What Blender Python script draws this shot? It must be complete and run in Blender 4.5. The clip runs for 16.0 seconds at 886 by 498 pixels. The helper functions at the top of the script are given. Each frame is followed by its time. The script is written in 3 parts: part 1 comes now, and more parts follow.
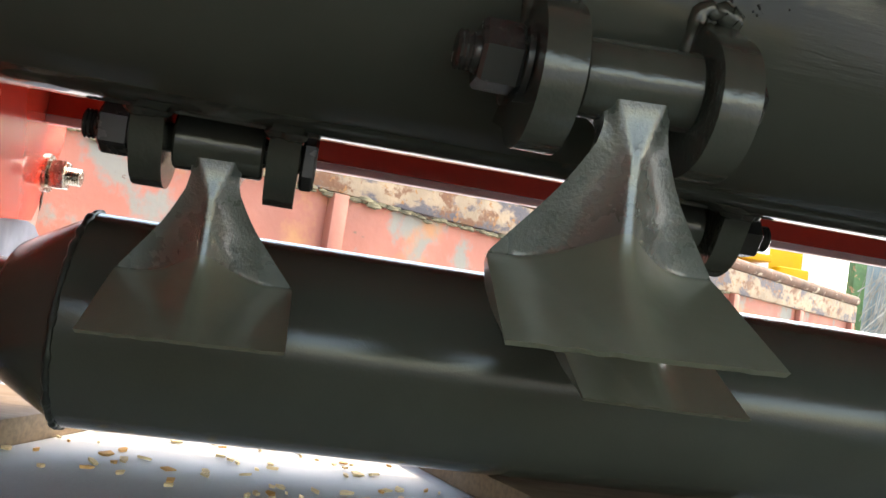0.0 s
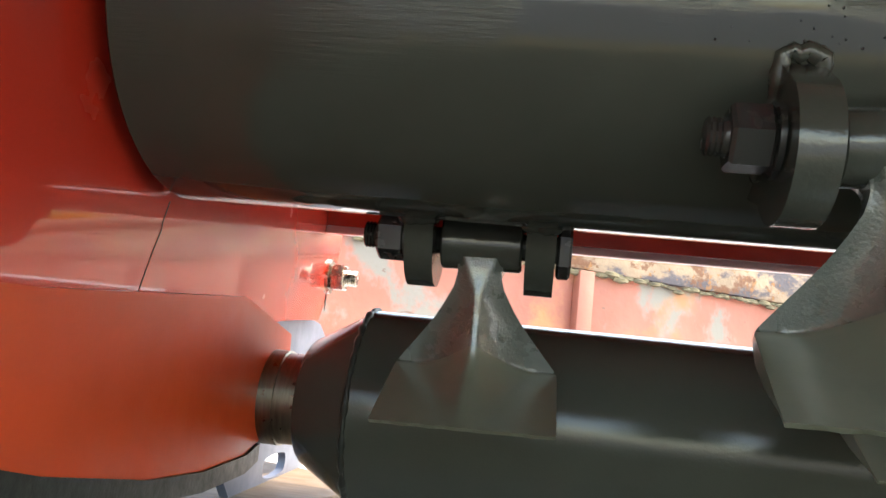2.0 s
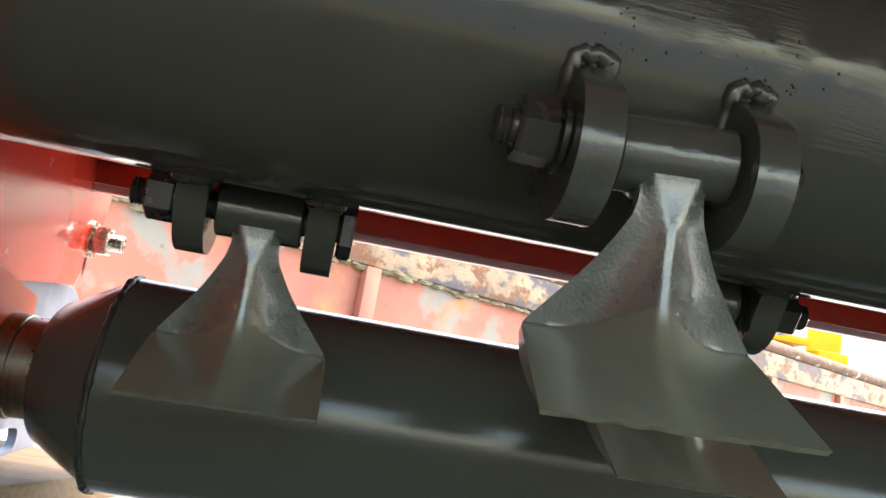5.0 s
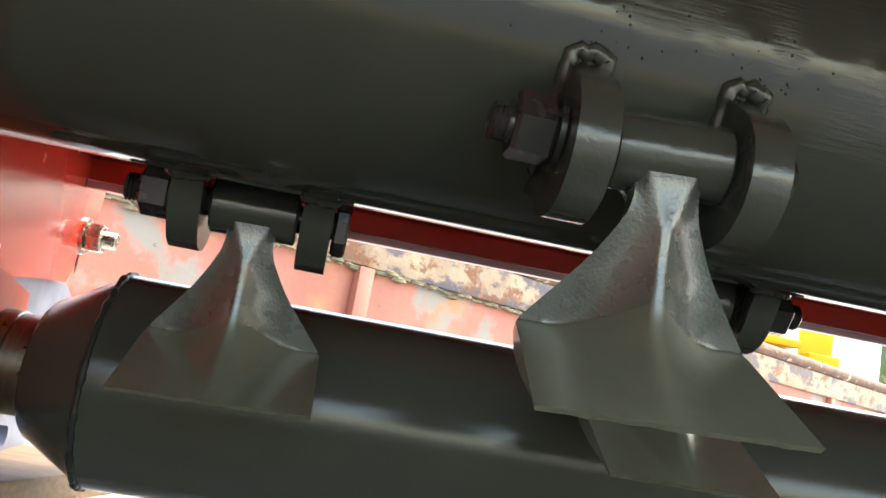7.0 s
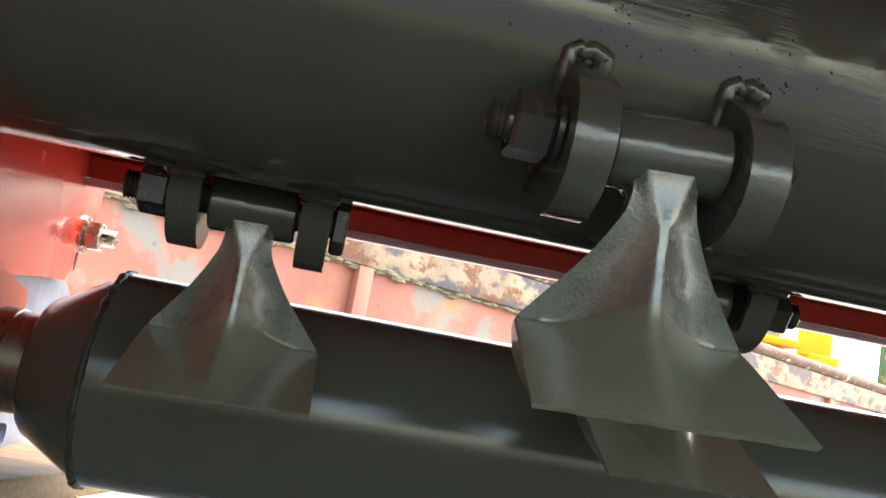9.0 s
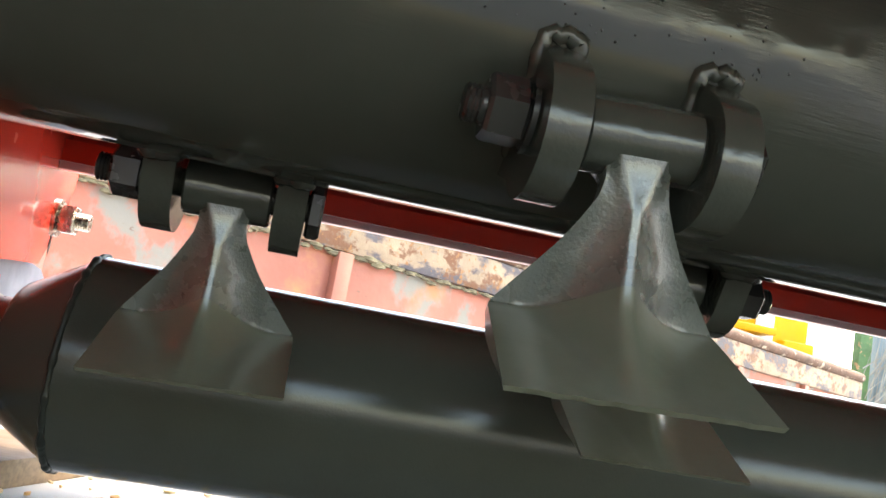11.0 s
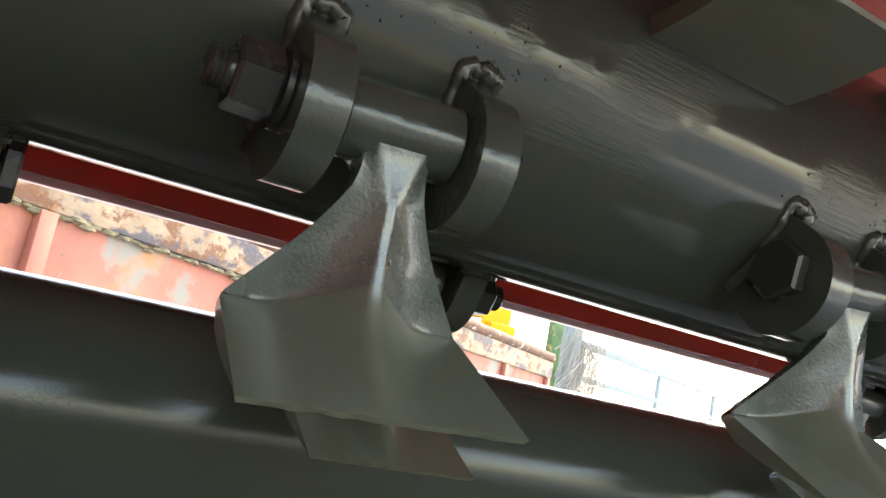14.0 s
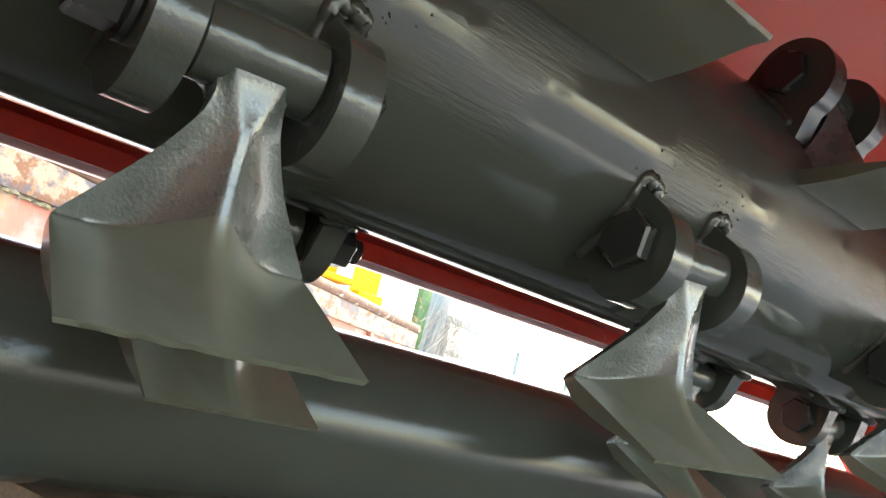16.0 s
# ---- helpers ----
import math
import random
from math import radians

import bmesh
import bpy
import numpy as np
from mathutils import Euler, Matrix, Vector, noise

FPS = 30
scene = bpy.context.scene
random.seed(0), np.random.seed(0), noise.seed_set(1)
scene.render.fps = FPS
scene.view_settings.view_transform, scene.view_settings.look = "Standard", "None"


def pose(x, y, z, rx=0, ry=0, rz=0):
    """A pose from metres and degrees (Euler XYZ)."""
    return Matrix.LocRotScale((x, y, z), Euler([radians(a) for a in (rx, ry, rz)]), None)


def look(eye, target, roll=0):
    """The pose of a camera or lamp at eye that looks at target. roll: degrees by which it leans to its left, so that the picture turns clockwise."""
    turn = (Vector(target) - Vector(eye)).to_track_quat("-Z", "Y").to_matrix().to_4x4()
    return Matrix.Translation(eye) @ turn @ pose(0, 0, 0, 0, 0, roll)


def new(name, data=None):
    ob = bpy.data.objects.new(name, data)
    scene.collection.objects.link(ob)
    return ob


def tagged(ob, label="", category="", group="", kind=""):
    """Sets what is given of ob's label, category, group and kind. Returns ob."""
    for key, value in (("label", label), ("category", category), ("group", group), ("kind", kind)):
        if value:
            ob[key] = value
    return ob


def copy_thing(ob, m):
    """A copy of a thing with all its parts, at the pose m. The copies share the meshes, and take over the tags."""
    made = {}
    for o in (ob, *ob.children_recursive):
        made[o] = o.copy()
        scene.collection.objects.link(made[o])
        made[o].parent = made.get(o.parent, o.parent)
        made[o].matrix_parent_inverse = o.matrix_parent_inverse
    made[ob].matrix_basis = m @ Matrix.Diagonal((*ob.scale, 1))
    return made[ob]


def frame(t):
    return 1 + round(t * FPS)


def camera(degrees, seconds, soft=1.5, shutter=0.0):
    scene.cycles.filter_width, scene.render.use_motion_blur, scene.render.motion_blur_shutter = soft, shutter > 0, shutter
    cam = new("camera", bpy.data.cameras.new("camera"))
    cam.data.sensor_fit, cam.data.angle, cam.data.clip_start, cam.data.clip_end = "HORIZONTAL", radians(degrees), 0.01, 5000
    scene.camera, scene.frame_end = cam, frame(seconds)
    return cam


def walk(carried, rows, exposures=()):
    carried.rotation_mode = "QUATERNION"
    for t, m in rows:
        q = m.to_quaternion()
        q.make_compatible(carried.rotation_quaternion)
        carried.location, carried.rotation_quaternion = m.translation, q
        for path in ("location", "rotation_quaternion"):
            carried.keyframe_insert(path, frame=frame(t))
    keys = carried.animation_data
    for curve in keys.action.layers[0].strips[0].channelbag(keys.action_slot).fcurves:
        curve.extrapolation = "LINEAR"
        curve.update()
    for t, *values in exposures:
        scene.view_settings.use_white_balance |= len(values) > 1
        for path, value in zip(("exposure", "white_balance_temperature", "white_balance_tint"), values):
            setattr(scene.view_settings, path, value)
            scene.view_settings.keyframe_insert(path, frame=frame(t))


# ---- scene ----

# ---- camera and its walk ----
cam = camera(57.0, 16.0)
ROWS = [
    (0.0, 0.0000, 0.0000, 0.1400, 93.98, -8.36, -10.54),
    (0.5, -0.0027, -0.0068, 0.1389, 94.37, -7.57, -5.52),
    (1.0, -0.0052, -0.0148, 0.1410, 94.78, -6.08, 1.26),
    (1.5, -0.0065, -0.0177, 0.1429, 95.12, -5.40, 5.32),
    (2.0, -0.0083, -0.0202, 0.1431, 97.16, -5.94, 6.94),
    (2.5, -0.0072, -0.0184, 0.1427, 99.36, -6.90, 4.56),
    (3.0, -0.0037, -0.0135, 0.1440, 99.47, -7.71, 0.17),
    (3.5, -0.0025, -0.0096, 0.1404, 98.91, -8.30, -3.27),
    (4.0, -0.0036, -0.0065, 0.1390, 98.78, -8.85, -5.54),
    (4.5, -0.0018, -0.0032, 0.1376, 98.88, -9.49, -7.98),
    (7.0, -0.0023, -0.0025, 0.1349, 99.12, -9.99, -9.01),
    (7.5, -0.0019, -0.0029, 0.1333, 99.16, -9.98, -8.97),
    (8.0, -0.0022, -0.0029, 0.1347, 99.20, -10.01, -8.92),
    (8.5, -0.0024, -0.0031, 0.1343, 99.19, -10.03, -8.94),
    (9.0, -0.0018, -0.0027, 0.1343, 99.11, -10.11, -9.07),
    (11.5, 0.0012, -0.0037, 0.1334, 98.37, -10.14, -10.60),
    (12.0, 0.0004, -0.0042, 0.1331, 98.38, -10.10, -10.57),
    (12.5, -0.0012, -0.0041, 0.1319, 97.57, -9.94, -12.14),
    (13.0, -0.0000, 0.0033, 0.1383, 97.88, -9.34, -15.94),
    (13.5, -0.0060, 0.0095, 0.1400, 99.09, -9.41, -22.76),
    (14.0, 0.0018, 0.0254, 0.1429, 100.27, -10.90, -30.18),
    (14.5, 0.0054, 0.0261, 0.1403, 100.43, -11.76, -35.07),
    (15.0, 0.0070, 0.0255, 0.1379, 100.33, -12.50, -37.35),
    (15.5, 0.0097, 0.0250, 0.1356, 100.32, -13.17, -39.13),
    (16.0, 0.0123, 0.0254, 0.1355, 100.27, -13.38, -39.89),
]
EXPOSURES = [(0.0, 1.98), (1.0, 1.98), (2.5, 2.42), (4.0, 2.36), (8.0, 2.27), (12.5, 2.27), (14.0, 2.28), (15.0, 2.58), (16.0, 2.64)]
KELVIN, TINT = 8200, 6
walk(cam, [(r[0], pose(*r[1:])) for r in ROWS], [(t, e, KELVIN, TINT) for t, e in EXPOSURES])

# ---- world, sun, exposure ----
SUN_EL, SUN_AZ = 52.0, 66.0          # azimuth: degrees from +y towards +x
world = bpy.data.worlds.new("world")
scene.world = world
world.use_nodes = True
wn = world.node_tree.nodes
sky = wn.new("ShaderNodeTexSky")
sky.sky_type, sky.sun_disc = "NISHITA", False
sky.dust_density = 2.0
sky.sun_elevation, sky.sun_rotation = radians(SUN_EL), radians(SUN_AZ)
wn["Background"].inputs["Strength"].default_value = 0.36
world.node_tree.links.new(sky.outputs[0], wn["Background"].inputs["Color"])
sun = new("sun", bpy.data.lights.new("sun", "SUN"))
sun.data.energy, sun.data.angle, sun.data.color = 2.0, radians(0.6), (1.0, 0.95, 0.88)
az, sel = radians(SUN_AZ), radians(SUN_EL)
sun.matrix_world = look((math.sin(az) * math.cos(sel) * 9, math.cos(az) * math.cos(sel) * 9, math.sin(sel) * 9), (0, 0, 0))


# ---- materials ----
def ramp(nt, source, stops):
    r = nt.nodes.new("ShaderNodeValToRGB")
    els = r.color_ramp.elements
    while len(els) < len(stops):
        els.new(0.5)
    for e, (p, c) in zip(els, stops):
        e.position, e.color = p, (*c, 1) if len(c) == 3 else c
    nt.links.new(source, r.inputs[0])
    return r.outputs[0]


def noise_tex(nt, scale, detail=4, rough=0.55, stretch=None, coord="Object"):
    tc = nt.nodes.new("ShaderNodeTexCoord")
    n = nt.nodes.new("ShaderNodeTexNoise")
    n.inputs["Scale"].default_value, n.inputs["Detail"].default_value, n.inputs["Roughness"].default_value = scale, detail, rough
    src = tc.outputs[coord]
    if stretch:
        mp = nt.nodes.new("ShaderNodeMapping")
        mp.inputs["Scale"].default_value = stretch
        nt.links.new(src, mp.inputs[0])
        src = mp.outputs[0]
    nt.links.new(src, n.inputs["Vector"])
    return n.outputs["Fac"]


def mix(nt, fac, a, b):
    m = nt.nodes.new("ShaderNodeMix")
    m.data_type = "RGBA"
    for sock, v in ((m.inputs[0], fac), (m.inputs[6], a), (m.inputs[7], b)):
        if isinstance(v, bpy.types.NodeSocket):
            nt.links.new(v, sock)
        elif isinstance(v, tuple):
            sock.default_value = (*v, 1)
        else:
            sock.default_value = v
    return m.outputs[2]


def material(name, base, rough=0.4, metal=0.0, var=0.15, scale=30.0, bumps=(), coat=0.0, layers=(), rough_var=0.1, stretch=None, spec=0.5, streak=None):
    """base colour with soft variation; bumps: (scale, strength, distance); layers: (scale, low, high, colour, stretch) patches."""
    m = bpy.data.materials.new(name)
    m.use_nodes = True
    nt = m.node_tree
    bsdf = nt.nodes["Principled BSDF"]
    f = noise_tex(nt, scale, 5, stretch=stretch)
    dark = tuple(c * (1 - var) for c in base)
    light = tuple(min(1, c * (1 + var)) for c in base)
    col = ramp(nt, f, [(0.3, dark), (0.7, light)])
    for sc, lo, hi, colour, st in layers:
        g = ramp(nt, noise_tex(nt, sc, 8, 0.65, st), [(lo, (0, 0, 0)), (hi, (1, 1, 1))])
        col = mix(nt, g, col, colour)
    nt.links.new(col, bsdf.inputs["Base Color"])
    r = ramp(nt, noise_tex(nt, scale * 2.3, 4), [(0.3, (max(0, rough - rough_var),) * 3), (0.7, (min(1, rough + rough_var),) * 3)])
    nt.links.new(r, bsdf.inputs["Roughness"])
    bsdf.inputs["Metallic"].default_value = metal
    bsdf.inputs["Coat Weight"].default_value = coat
    bsdf.inputs["Coat Roughness"].default_value = 0.10
    bsdf.inputs["Specular IOR Level"].default_value = spec
    prev = None
    if streak:
        b = nt.nodes.new("ShaderNodeBump")
        b.inputs["Strength"].default_value, b.inputs["Distance"].default_value = streak[1], 0.0005
        lines = noise_tex(nt, streak[0], 6, 0.65, (0.075, 1, 1))
        patch = ramp(nt, noise_tex(nt, 11, 4), [(0.44, (0, 0, 0)), (0.56, (1, 1, 1))])
        # the dry-sprayed side of the tube only
        tc, sep = nt.nodes.new("ShaderNodeTexCoord"), nt.nodes.new("ShaderNodeSeparateXYZ")
        nt.links.new(tc.outputs["Object"], sep.inputs[0])
        span = nt.nodes.new("ShaderNodeMapRange")
        span.inputs["From Min"].default_value, span.inputs["From Max"].default_value = -0.062, -0.046
        nt.links.new(sep.outputs["Z"], span.inputs["Value"])
        patch = mix(nt, span.outputs[0], (0, 0, 0), patch)
        nt.links.new(mix(nt, patch, (0.5, 0.5, 0.5), lines), b.inputs["Height"])
        prev = b.outputs[0]
    for sc, strength, dist in bumps:
        b = nt.nodes.new("ShaderNodeBump")
        b.inputs["Strength"].default_value, b.inputs["Distance"].default_value = strength, dist
        nt.links.new(noise_tex(nt, sc, 4), b.inputs["Height"])
        if prev:
            nt.links.new(prev, b.inputs["Normal"])
        prev = b.outputs[0]
    if prev:
        nt.links.new(prev, bsdf.inputs["Normal"])
    return m


GREY = (0.039, 0.0425, 0.036)
M_TUBE = material("dark_grey_paint_tube", GREY, 0.085, var=0.08, scale=14, rough_var=0.03, bumps=[(60, 0.05, 0.0010), (420, 0.05, 0.0004)], streak=(420, 1.0), spec=0.36)
M_LUG = material("dark_grey_paint_lug", GREY, 0.15, var=0.12, scale=40, rough_var=0.03, bumps=[(120, 0.25, 0.001), (420, 0.3, 0.0005)])
M_CAST = material("dark_grey_gloss_cast", (0.062, 0.069, 0.060), 0.28, spec=0.8, coat=0.8, var=0.10, scale=30, rough_var=0.04, bumps=[(90, 0.06, 0.0010), (640, 0.60, 0.0008)])
# lighter and more olive than the cast paint: light on the blade put into colour
M_BLADE = material("lit_grey_paint_blade", (0.096, 0.098, 0.071), 0.32, spec=0.8, coat=0.3, var=0.08, scale=30, rough_var=0.04, bumps=[(40, 0.06, 0.0010), (300, 0.04, 0.0004)])
M_ROLL = material("dark_grey_paint_roller", (0.046, 0.049, 0.041), 0.10, var=0.08, scale=12, rough_var=0.025, bumps=[(50, 0.05, 0.0012), (650, 0.22, 0.0005)], spec=0.34)
M_WELD = material("painted_weld", GREY, 0.16, var=0.2, scale=120, bumps=[(300, 0.3, 0.0008)])
M_BOLT = material("dark_grey_paint_bolt", (0.022, 0.022, 0.021), 0.26, rough_var=0.02, var=0.06, scale=40, bumps=[(300, 0.04, 0.0003)])
M_RED = material("red_gloss_paint", (0.48, 0.031, 0.018), 0.26, var=0.06, scale=8, bumps=[(300, 0.03, 0.0004)], coat=1.0, rough_var=0.015)
M_RED.node_tree.nodes["Principled BSDF"].inputs["Coat Roughness"].default_value = 0.035
# the red gloss paint again, darker and duller: the hood's shade put into its colour
M_HOOD = material("shaded_red_paint_hood", (0.36, 0.020, 0.010), 0.34, spec=0.2, var=0.08, scale=8, rough_var=0.02, bumps=[(200, 0.04, 0.0006)])
M_SKID = material("orange_red_paint_skid", (0.46, 0.048, 0.010), 0.42, spec=0.25, var=0.08, scale=9, bumps=[(200, 0.08, 0.001)])
M_STRIP = material("pale_pink_edge", (0.50, 0.36, 0.36), 0.4, var=0.08, scale=20, bumps=[(200, 0.1, 0.0006)])
M_ZINC = material("zinc_plated_steel", (0.40, 0.38, 0.34), 0.25, 1.0, var=0.15, scale=120, bumps=[(600, 0.1, 0.0003)])
M_STEEL = material("bare_turned_steel", (0.20, 0.195, 0.155), 0.36, 1.0, var=0.25, scale=60, stretch=(6, 1, 1), bumps=[(300, 0.1, 0.0004)])
M_BRACKET = material("blue_grey_paint", (0.075, 0.09, 0.135), 0.45, var=0.1, scale=20, bumps=[(300, 0.1, 0.0005)])
M_SOLE = material("scuffed_black_steel", (0.022, 0.025, 0.022), 0.4, spec=0.2, var=0.3, scale=50, bumps=[(200, 0.3, 0.001)])
M_GROUND = material("concrete_paving", (0.37, 0.375, 0.385), 0.85, var=0.12, scale=6, bumps=[(60, 0.3, 0.002), (300, 0.3, 0.001)], layers=[(2.5, 0.55, 0.75, (0.5, 0.5, 0.5), None)])
M_EARTH = material("olive_brown_earth", (0.17, 0.15, 0.092), 0.95, var=0.3, scale=14, bumps=[(40, 0.5, 0.006), (200, 0.4, 0.002)])
M_APRON = material("dark_apron_grey", (0.105, 0.118, 0.14), 0.9, var=0.2, scale=5, bumps=[(80, 0.4, 0.003)])
M_WOOD = material("raw_timber", (0.125, 0.08, 0.047), 0.7, var=0.3, scale=18, stretch=(1, 12, 12), bumps=[(120, 0.3, 0.001)])
M_CHIP = material("wood_chip", (0.62, 0.47, 0.27), 0.8, var=0.4, scale=15)
M_LEAF = material("dry_leaf", (0.5, 0.27, 0.1), 0.8, var=0.4, scale=15)
M_SKIP = material("faded_red_skip_paint", (0.26, 0.083, 0.055), 0.7, var=0.18, scale=2.5, bumps=[(30, 0.3, 0.004)],
                  layers=[(2.6, 0.55, 0.61, (0.155, 0.14, 0.12), (1, 1, 0.8)), (1.6, 0.58, 0.66, (0.28, 0.12, 0.05), None), (16.0, 0.66, 0.69, (0.11, 0.06, 0.04), (0.5, 0.5, 1.8))])
M_RUST = material("flaking_rusty_rim", (0.21, 0.15, 0.10), 0.85, var=0.3, scale=5, bumps=[(40, 0.5, 0.006)],
                  layers=[(5.0, 0.50, 0.56, (0.060, 0.052, 0.060), (0.7, 0.7, 1.3)), (9.0, 0.54, 0.60, (0.11, 0.047, 0.022), (0.8, 0.8, 1.2)), (34.0, 0.58, 0.64, (0.20, 0.09, 0.03), None)])
M_LIP = material("brown_rusty_lip", (0.085, 0.04, 0.024), 0.85, var=0.35, scale=9, bumps=[(40, 0.5, 0.005)],
                 layers=[(12.0, 0.58, 0.64, (0.34, 0.27, 0.20), (0.6, 0.6, 1.4))])
M_GRIME = material("grass_and_grime", (0.10, 0.085, 0.05), 0.95, var=0.5, scale=25, bumps=[(60, 0.5, 0.006)])
M_YELLOW = material("yellow_machine_paint", (0.50, 0.25, 0.002), 0.55, spec=0.2, var=0.08, scale=5)
M_AMBER = material("amber_shaded_paint", (0.36, 0.12, 0.002), 0.6, spec=0.2, var=0.2, scale=9)
M_WHITE = material("white_paint", (0.7, 0.7, 0.68), 0.5, var=0.05, scale=5)
M_GREEN = material("old_green_paint", (0.06, 0.12, 0.04), 0.7, var=0.2, scale=9, layers=[(14.0, 0.58, 0.64, (0.35, 0.18, 0.09), None)])
M_TEAL = material("weathered_blue_grey_steel", (0.13, 0.165, 0.175), 0.6, var=0.15, scale=6)
M_DARK = material("black_rubber", (0.03, 0.03, 0.03), 0.7, var=0.2, scale=10)
M_TWIG = material("dry_twigs", (0.26, 0.23, 0.19), 0.9, var=0.3, scale=6)
M_ORANGE = material("orange_red_paint", (0.75, 0.16, 0.05), 0.5, var=0.08, scale=5)
M_SAND = material("tan_drum_paint", (0.55, 0.46, 0.28), 0.6, var=0.1, scale=5)


# ---- mesh helpers ----
def empty(name, at=(0, 0, 0)):
    ob = new(name)
    ob.location = at
    ob.empty_display_size = 0.05
    return ob


def part(name, bm, mat, parent=None, label="", smooth=40, bevel=0.0, m=None):
    if bevel:
        edges = [e for e in bm.edges if len(e.link_faces) == 2 and e.calc_face_angle() > 0.6]
        bmesh.ops.bevel(bm, geom=edges, offset=bevel, segments=2, affect="EDGES", profile=0.5)
    if m is not None:
        bm.transform(m)
    bmesh.ops.recalc_face_normals(bm, faces=bm.faces)
    me = bpy.data.meshes.new(name)
    bm.to_mesh(me)
    bm.free()
    me.materials.append(mat)
    if smooth:
        me.shade_smooth()
        me.set_sharp_from_angle(angle=radians(smooth))
    ob = new(name, me)
    if parent:
        ob.parent = parent
    if label:
        ob["label"] = label
    return ob


def box(bm, x0, x1, y0, y1, z0, z1):
    m = Matrix.Translation(((x0 + x1) / 2, (y0 + y1) / 2, (z0 + z1) / 2)) @ Matrix.Diagonal((x1 - x0, y1 - y0, z1 - z0, 1))
    return bmesh.ops.create_cube(bm, size=1, matrix=m)


def boxed(*dims):
    bm = bmesh.new()
    box(bm, *dims)
    return bm


def lathe(profile, seg=48, close=True):
    """A body turned round the x axis from (x, radius) pairs."""
    bm = bmesh.new()
    rings = []
    for x, r in profile:
        rings.append([bm.verts.new((x, r * math.cos(2 * math.pi * k / seg), r * math.sin(2 * math.pi * k / seg))) for k in range(seg)])
    for a, b in zip(rings, rings[1:]):
        for k in range(seg):
            bm.faces.new((a[k], a[(k + 1) % seg], b[(k + 1) % seg], b[k]))
    if close:
        bm.faces.new(rings[0])
        bm.faces.new(rings[-1][::-1])
    return bm


def prism(outline, x0, x1):
    """A plate with its outline in (y, z), from x0 to x1."""
    bm = bmesh.new()
    a = [bm.verts.new((x0, y, z)) for y, z in outline]
    b = [bm.verts.new((x1, y, z)) for y, z in outline]
    n = len(a)
    bm.faces.new(a)
    bm.faces.new(b[::-1])
    for k in range(n):
        bm.faces.new((a[k], b[k], b[(k + 1) % n], a[(k + 1) % n]))
    return bm


def lerp_table(table, t):
    for (a, va), (b, vb) in zip(table, table[1:]):
        if t <= b:
            k = max(0.0, (t - a) / (b - a))
            return va + (vb - va) * k
    return table[-1][1]


# ---- ground, boards and litter ----
bm = bmesh.new()
bmesh.ops.create_grid(bm, x_segments=60, y_segments=60, size=300)
for v in bm.verts:
    v.co.x, v.co.y = v.co.x ** 3 / 90000 + 0.3, v.co.y ** 3 / 90000 + 0.6
part_ground = part("ground", bm, M_GROUND, smooth=0)
tagged(part_ground, "pale grey sunlit concrete paving strewn with chips", "ground", kind="structure")

# out of view; added to darken what the rotor and hammers reflect from below
earth = part("dimming_earth_strip", boxed(-4.0, 0.62, -0.42, 0.47, -0.02, 0.004), M_EARTH, None, smooth=0)
tagged(earth, "unseen strip of olive-brown earth added under the mower to darken reflections", "earth", kind="structure")

# unseen dark ground, added to dim the front reflections on tube and roller
apron = part("dimming_apron", boxed(-6.0, 7.0, -9.0, -0.421, -0.02, 0.003), M_APRON, None, smooth=0)
tagged(apron, "unseen dark grey apron added in front of the mower to dim reflections", "asphalt", kind="structure")

AXIS_Y, AXIS_Z, TUBE_R = 0.385, 0.307, 0.097
ROLL_Y, ROLL_Z, ROLL_R = 0.598, 0.0955, 0.0735


def board(x0, x1, y0, y1, turn, label):
    bm = bmesh.new()
    box(bm, x0, x1, y0, y1, 0.0, 0.0205)
    c = Vector(((x0 + x1) / 2, (y0 + y1) / 2, 0))
    bm.transform(Matrix.Translation(c) @ pose(0, 0, 0, 0, 0, turn) @ Matrix.Translation(-c))
    return tagged(part("timber_board", bm, M_WOOD, bevel=0.0015), label, "board")


board(-0.37, -0.20, 0.36, 0.76, -21, "raw brown timber board lying flat under the roller end")
board(0.180, 0.350, 0.34, 0.78, 19, "raw brown timber board lying flat beneath the roller")

rng = random.Random(5)


def litter(name, n, mat, label, lo, hi):
    bm = bmesh.new()
    for _ in range(n):
        x, y = rng.uniform(-0.5, 0.8), rng.uniform(0.5, 2.0)
        if rng.random() < 0.7:
            x, y = rng.uniform(-0.3, 0.4), rng.uniform(0.54, 0.86)
        s, a = rng.uniform(lo, hi), rng.uniform(0, 6.3)
        k = rng.randint(4, 6)
        m = Matrix.Translation((x, y, 0.001)) @ Matrix.Rotation(a, 4, "Z") @ Matrix.Rotation(rng.uniform(-0.35, 0.35), 4, "X")
        ring = [(math.cos(6.283 * j / k) * s * rng.uniform(0.7, 1.2), math.sin(6.283 * j / k) * s * rng.uniform(0.3, 0.7)) for j in range(k)]
        top = [bm.verts.new(m @ Vector((p, q, 0.0012 + 0.0012 * rng.random()))) for p, q in ring]
        low = [bm.verts.new(m @ Vector((p * 0.9, q * 0.9, 0.0))) for p, q in ring]
        bm.faces.new(top)
        for j in range(k):
            bm.faces.new((low[j], low[(j + 1) % k], top[(j + 1) % k], top[j]))
    return tagged(part(name, bm, mat, smooth=0), label, "litter", kind="stuff")


litter("wood_chips", 420, M_CHIP, "small pale wood chips scattered on the concrete", 0.002, 0.0065)
litter("dry_leaves", 90, M_LEAF, "dry orange-brown leaf fragments scattered on the concrete", 0.002, 0.006)

